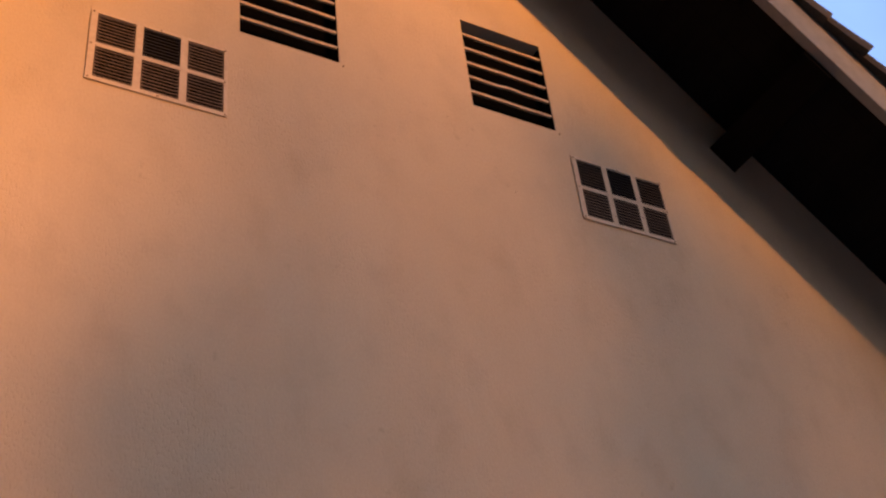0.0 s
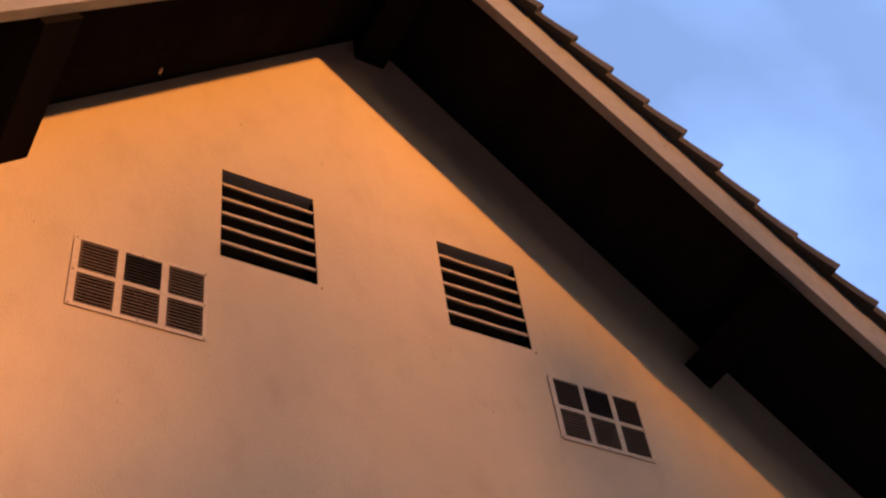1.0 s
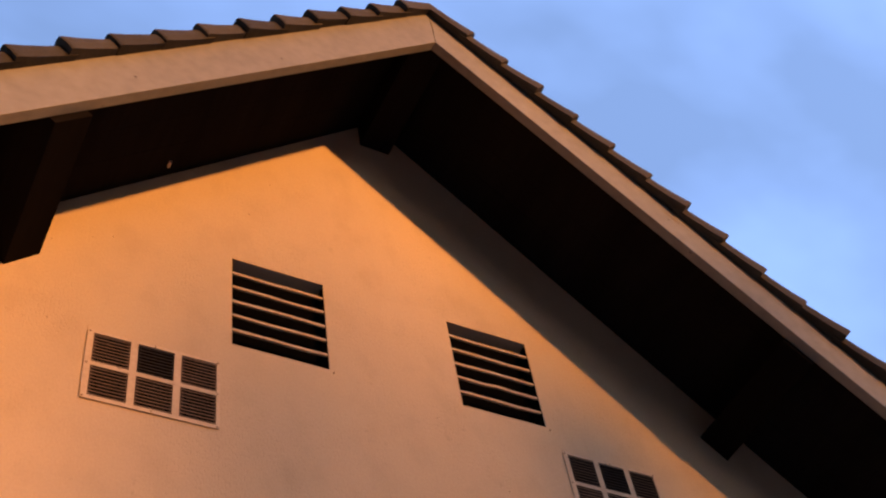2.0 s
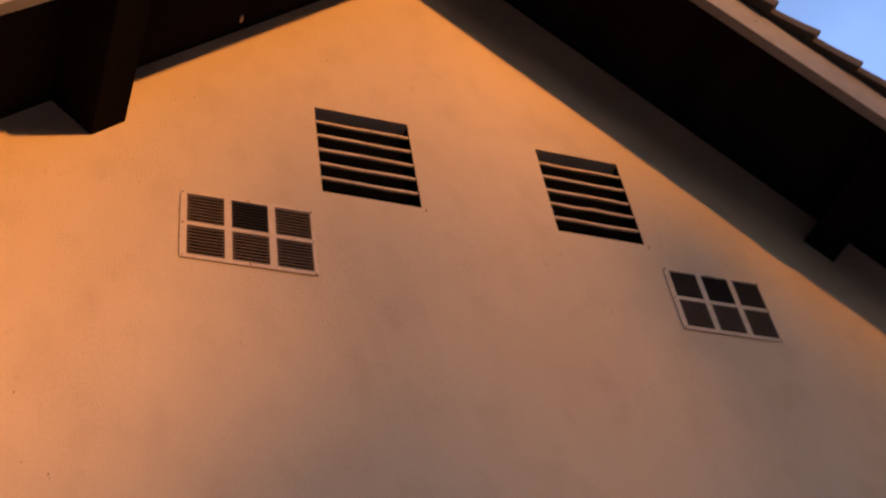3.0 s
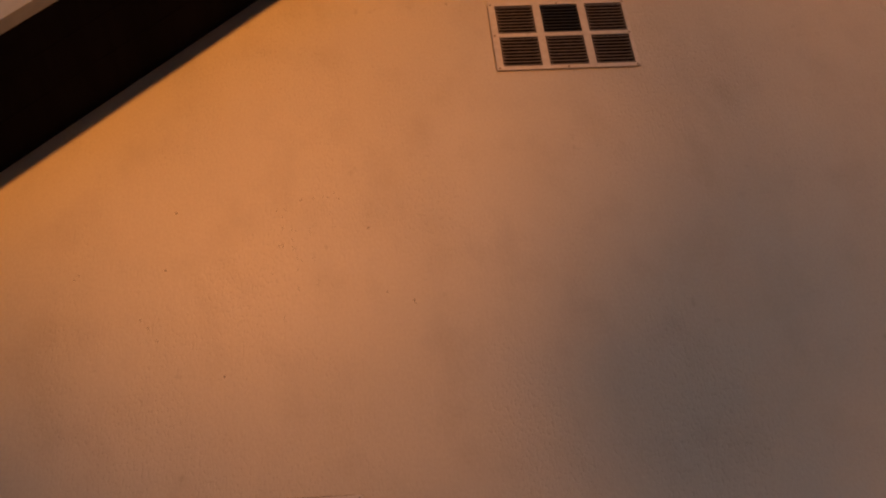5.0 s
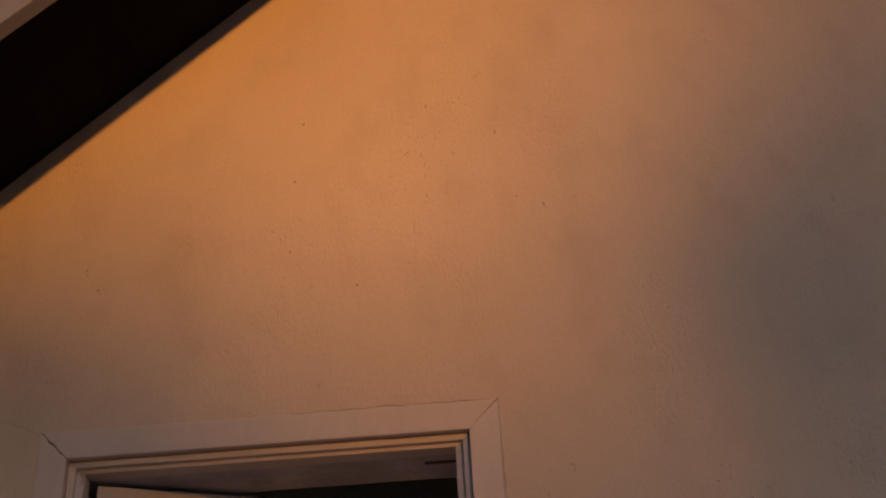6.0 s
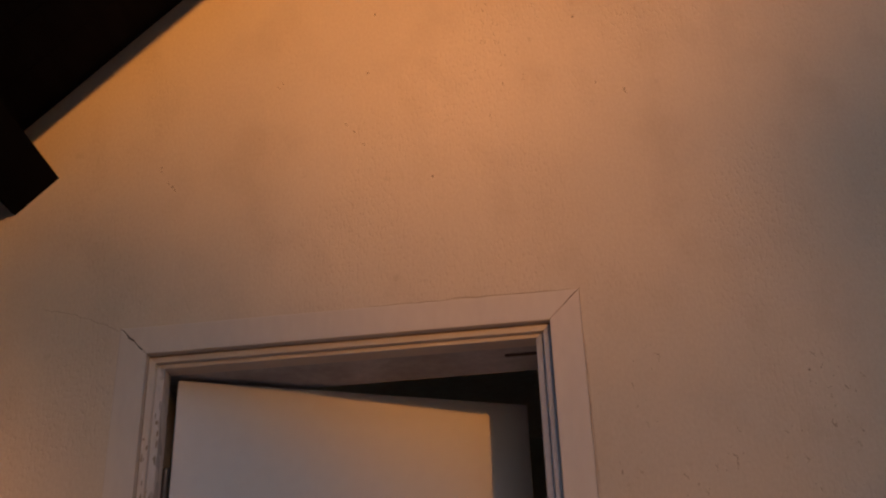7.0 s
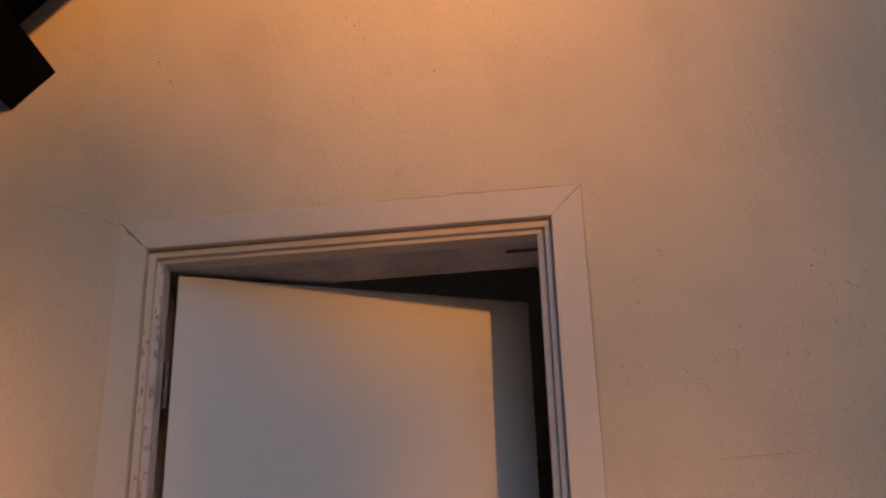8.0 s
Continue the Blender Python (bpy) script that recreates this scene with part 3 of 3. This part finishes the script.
def stamped_grille(x0, x1, dark_top):
    ob = empty("wall_grille", "cream painted sheet-metal grille with six slotted panels", "vent", "wall grilles")
    z0, z1 = GRILLE_Z
    w, h = x1 - x0, z1 - z0
    cols, rows_n = 3, 2
    mx, mz, gx, gz = 0.048 * w, 0.052 * h, 0.053 * w, 0.055 * h
    cw, ch = 0.273 * w, 0.425 * h
    cells = [(x0 + mx + c * (cw + gx), z0 + mz + r * (ch + gz)) for r in range(rows_n) for c in range(cols)]
    part("plate", sheet_with_holes(rect(x0, x1, z0, z1), [rect(a, a + cw, b, b + ch) for a, b in cells], -0.0058, -0.0046), GRILLE, ob)
    bm = bmesh.new()
    for lo, hi in (((x0 + 0.003, -0.0045, z0 + 0.003), (x1 - 0.003, -0.0005, z0 + 0.012)), ((x0 + 0.003, -0.0045, z1 - 0.012), (x1 - 0.003, -0.0005, z1 - 0.003)),
                   ((x0 + 0.003, -0.0045, z0 + 0.013), (x0 + 0.012, -0.0005, z1 - 0.013)), ((x1 - 0.012, -0.0045, z0 + 0.013), (x1 - 0.003, -0.0005, z1 - 0.013))):
        box(bm, lo, hi)
    part("rim", bm, GRILLE, ob)
    # the same black stands for the shade behind the slots
    part("backing", box_mesh((x0 + 0.0125, -0.0012, z0 + 0.0125), (x1 - 0.0125, -0.0006, z1 - 0.0125)), SHADE_AND_UNDERLAY, ob)
    for i, (a, b) in enumerate(cells):
        bm = bmesh.new()
        fins = 9
        pitch = ch / fins
        for k in range(fins):
            zc = b + pitch * (k + 0.5)
            # a blade set back in the slot: its lower edge forward, its ends drawn out to teeth that meet the plate
            ends = ((a - 0.001, 0.46, -0.0054), (a + 0.004, 0.34, -0.0050), (a + 0.012, 0.20, -0.0034), (a + cw - 0.012, 0.20, -0.0034), (a + cw - 0.004, 0.34, -0.0050), (a + cw + 0.001, 0.46, -0.0054))
            vs = [[bm.verts.new((x, y, zc + pitch * z)) for y, z in ((yf, -hw), (yf + 0.0008, hw), (yf + 0.0016, hw), (yf + 0.0008, -hw))] for x, hw, yf in ends]
            for u, w in zip(vs, vs[1:]):
                for j in range(4):
                    bm.faces.new((u[j], u[(j + 1) % 4], w[(j + 1) % 4], w[j]))
            bm.faces.new(vs[0])
            bm.faces.new(vs[-1][::-1])
        # top middle panel darkest; dark_top also darkens the rest of the top row
        part("louvre_panel", bm, DARKEST_FIN if i == 4 else DULL_FIN if i > 2 and dark_top else GRILLE_FIN, ob, "darkest slots" if i == 4 else "")
    for cx, cz in ((x0 + 0.008, z0 + 0.008), (x1 - 0.008, z0 + 0.008), (x0 + 0.008, z1 - 0.008), (x1 - 0.008, z1 - 0.008), ((x0 + x1) / 2, z0 + 0.007), ((x0 + x1) / 2, z1 - 0.007), (x0 + 0.008, (z0 + z1) / 2), (x1 - 0.008, (z0 + z1) / 2)):
        bm = bmesh.new()
        bmesh.ops.create_uvsphere(bm, u_segments=10, v_segments=6, radius=0.0037, matrix=Matrix.Translation((cx, -0.0061, cz)) @ Matrix.Diagonal((1, 0.5, 1, 1)))
        part("screw", bm, RUST, ob, "painted-over rusty screw head")
    return ob


for a, b in GRILLES:
    stamped_grille(a, b, a > 3)


# ---- unseen trees added to shape the shade on the wall ----
def tree(x, y, crown_z, rx, rz, leaves, seed, leaf_size=0.075):
    rnd = random.Random(seed)
    ob = empty("tree", "unseen leafy tree added to shade the wall", "tree")
    ob.location = (x, y, GROUND_Z)
    bm = bmesh.new()
    def limb(p, q, r0, r1):
        d = q - p
        bmesh.ops.create_cone(bm, cap_ends=True, segments=9, radius1=r0, radius2=r1, depth=d.length,
                              matrix=Matrix.Translation((p + q) / 2) @ d.to_track_quat("Z", "Y").to_matrix().to_4x4())
    fork = Vector((0.1, 0, crown_z - rz * 0.6))
    limb(Vector((0, 0, -0.1)), fork, 0.17, 0.12)
    tips = []
    for k in range(9):
        a = k * 2.4
        q = Vector((math.cos(a) * rx * 0.6, math.sin(a) * rx * 0.6, crown_z + rz * rnd.uniform(-0.3, 0.6)))
        limb(fork, q, 0.07, 0.02)
        tips.append(q)
    part("trunk", bm, BARK, ob)
    verts, faces = [], []
    clumps = []
    for k in range(70):
        while True:
            p = Vector([rnd.uniform(-1, 1) for _ in range(3)])
            if p.length < 1:
                break
        clumps.append((Vector((p.x * rx, p.y * rx, crown_z + p.z * rz)), rnd.uniform(0.18, 0.34) * (rx + rz) / 2))
    for k in range(leaves):
        c, r = clumps[k % len(clumps)]
        p = c + Vector([rnd.gauss(0, r * 0.55) for _ in range(3)])
        u = Vector([rnd.uniform(-1, 1) for _ in range(3)]).normalized()
        w = u.orthogonal().normalized()
        s = leaf_size * rnd.uniform(0.7, 1.3)
        i = len(verts)
        verts += [p - u * s, p + w * s * 0.5, p + u * s, p - w * s * 0.5]
        faces.append((i, i + 1, i + 2, i + 3))
    me = bpy.data.meshes.new("crown")
    me.from_pydata([v[:] for v in verts], [], faces)
    me.materials.append(LEAF)
    crown = new("crown", me)
    crown.parent = ob
    return ob


# each: where the middle of its shade falls on the wall, the crown's half width and half height, leaves
for k, (sx, sz, rx, rz, far, leaves) in enumerate((
        (2.38, 0.50, 1.13, 0.82, 36, 2380), (0.39, 1.60, 0.50, 0.61, 32, 1240), (-0.29, 2.29, 0.54, 0.50, 33, 620), (3.42, 2.51, 1.69, 1.08, 35, 2970),
        (1.97, 3.40, 0.50, 1.06, 38, 450), (1.67, 1.38, 0.51, 0.50, 33, 910), (4.64, 3.31, 0.56, 0.52, 37, 670), (3.28, 3.78, 0.50, 0.50, 36, 715),
        (1.50, 2.38, 0.52, 0.50, 34, 360), (-3.0, 1.2, 1.5, 2.2, 34, 7000), (8.0, 2.0, 1.6, 2.6, 35, 7000))):
    spot = Vector((sx, 0, sz)) - SUN_WAY * far
    tree(spot.x, spot.y, spot.z - GROUND_Z, rx, rz, leaves, 4 + k)


# unseen tall trees added along the yard's far side to block low sky, beside the gap where the sun stands
tall = tree(-6.5, -30.0, 13.0, 4.0, 11.0, 8000, 31, 0.33)
tagged(tall, "unseen tall leafy tree added to block low sky light", "tree", "trees along the yard")
for k, x in enumerate((-34, -27.5, -20.5, -13.5, 0.0, 27.0, 33.5, 40.0, 47.0)):
    copy_thing(tall, pose(x, -30 + 1.5 * math.sin(k * 2.3), GROUND_Z, 0, 0, 47 * k))
# more unseen trees added left and right to block sky from the sides
for k, (x, y) in enumerate(((-15.0, -21.0), (-14.2, -13.0), (-15.0, -5.0), (22.5, -19.0), (21.5, -11.0), (22.5, -3.0))):
    copy_thing(tall, pose(x, y, GROUND_Z, 0, 0, 31 + 71 * k))


# ---- shingles folded over the rake, piece by piece ----
STEP = 0.197
def rake_shingle_mesh(side):
    """One folded shingle: a top strip and a flap over the bargeboard, its lower end lifted over the next one."""
    bm = bmesh.new()
    s = Vector((side * math.cos(PITCH), 0, -math.sin(PITCH)))
    n = nvec[side]
    rings = []
    for u, lift, out in ((0.0, 0.000, 0.040), (0.08, 0.004, 0.046), (0.16, 0.009, 0.054), (0.225, 0.014, 0.063), (0.232, 0.0125, 0.061)):
        flap = 0.058 + lift
        # top strip, rounded shoulder, flap, thick lower edge, inner face
        prof = [(0.20, 0.0), (-out + 0.020, 0.0), (-out + 0.006, -0.004), (-out, -0.013), (-out - 0.002, -flap * 0.6), (-out + 0.001, -flap), (-0.012, -flap + 0.006), (-0.012, -0.014), (0.20, -0.012)]
        rings.append([bm.verts.new(s * u + n * (z + lift) + Vector((0, y, 0))) for y, z in prof])
    k = len(rings[0])
    for a, b in zip(rings, rings[1:]):
        for j in range(k):
            bm.faces.new((a[j], a[(j + 1) % k], b[(j + 1) % k], b[j]))
    bm.faces.new(rings[0])
    bm.faces.new(rings[-1][::-1])
    bmesh.ops.recalc_face_normals(bm, faces=bm.faces)
    me = bpy.data.meshes.new("shingle")
    bm.to_mesh(me)
    bm.free()
    me.materials.append(TILE)
    return me


rnd = random.Random(11)
TOP = DECK_T + 0.054
for side in (-1, 1):
    me = rake_shingle_mesh(side)
    count = int(EAVE_RUN / math.cos(PITCH) / STEP)
    for k in range(count):
        run = (k * STEP - 0.052) * math.cos(PITCH)
        ob = new("shingle", me)
        ob.parent = roof
        p = Vector((0, 0, BARGE_Z + (0.250 if side > 0 else 0.268) - SOFFIT_Z - (DECK_T + 0.016) / math.cos(PITCH) + (SLOPE - BARGE_SLOPE) * run)) + slope_point(side, run, TOP + rnd.uniform(-0.004, 0.003), RAKE_Y + 0.012 + rnd.uniform(-0.005, 0.005))
        ob.matrix_basis = Matrix.Translation(p) @ Matrix.Rotation(rnd.uniform(-0.03, 0.03), 4, nvec[side])
# the courses of the roof field behind the rake
for side in (-1, 1):
    bm = bmesh.new()
    count = int(EAVE_RUN / math.cos(PITCH) / STEP)
    for k in range(count):
        r0, r1 = k * STEP * math.cos(PITCH), (k * STEP + 0.23) * math.cos(PITCH)
        ps = [slope_point(side, r, DECK_T + u, y) for y in (RAKE_Y + 0.19, BACK_RAKE) for r, u in ((r0, 0.013), (r1, 0.026), (r1, 0.040), (r0, 0.020))]
        v = [bm.verts.new(p) for p in ps]
        for f in ((0, 1, 2, 3), (7, 6, 5, 4), (0, 4, 5, 1), (1, 5, 6, 2), (2, 6, 7, 3), (3, 7, 4, 0)):
            bm.faces.new([v[i] for i in f])
    tagged(part("shingle_courses", bm, TILE, roof), kind="stuff")
# ridge caps
for k in range(30):
    y = RAKE_Y + 0.16 + k * 0.24
    z = SOFFIT_Z + (TOP - 0.012) / math.cos(PITCH)
    w, t, lift = 0.13, 0.012, 0.016
    prof = [(-w, -w * SLOPE), (0, 0), (w, -w * SLOPE), (w, -w * SLOPE - t), (0, -t), (-w, -w * SLOPE - t)]
    bm = bmesh.new()
    a = [bm.verts.new((RIDGE_X + x, y, z + zz + lift)) for x, zz in prof]
    b = [bm.verts.new((RIDGE_X + x, y + 0.30, z + zz)) for x, zz in prof]
    bm.faces.new(a), bm.faces.new(b[::-1])
    for j in range(6):
        bm.faces.new((a[j], b[j], b[(j + 1) % 6], a[(j + 1) % 6]))
    part("ridge_cap", bm, TILE, roof)
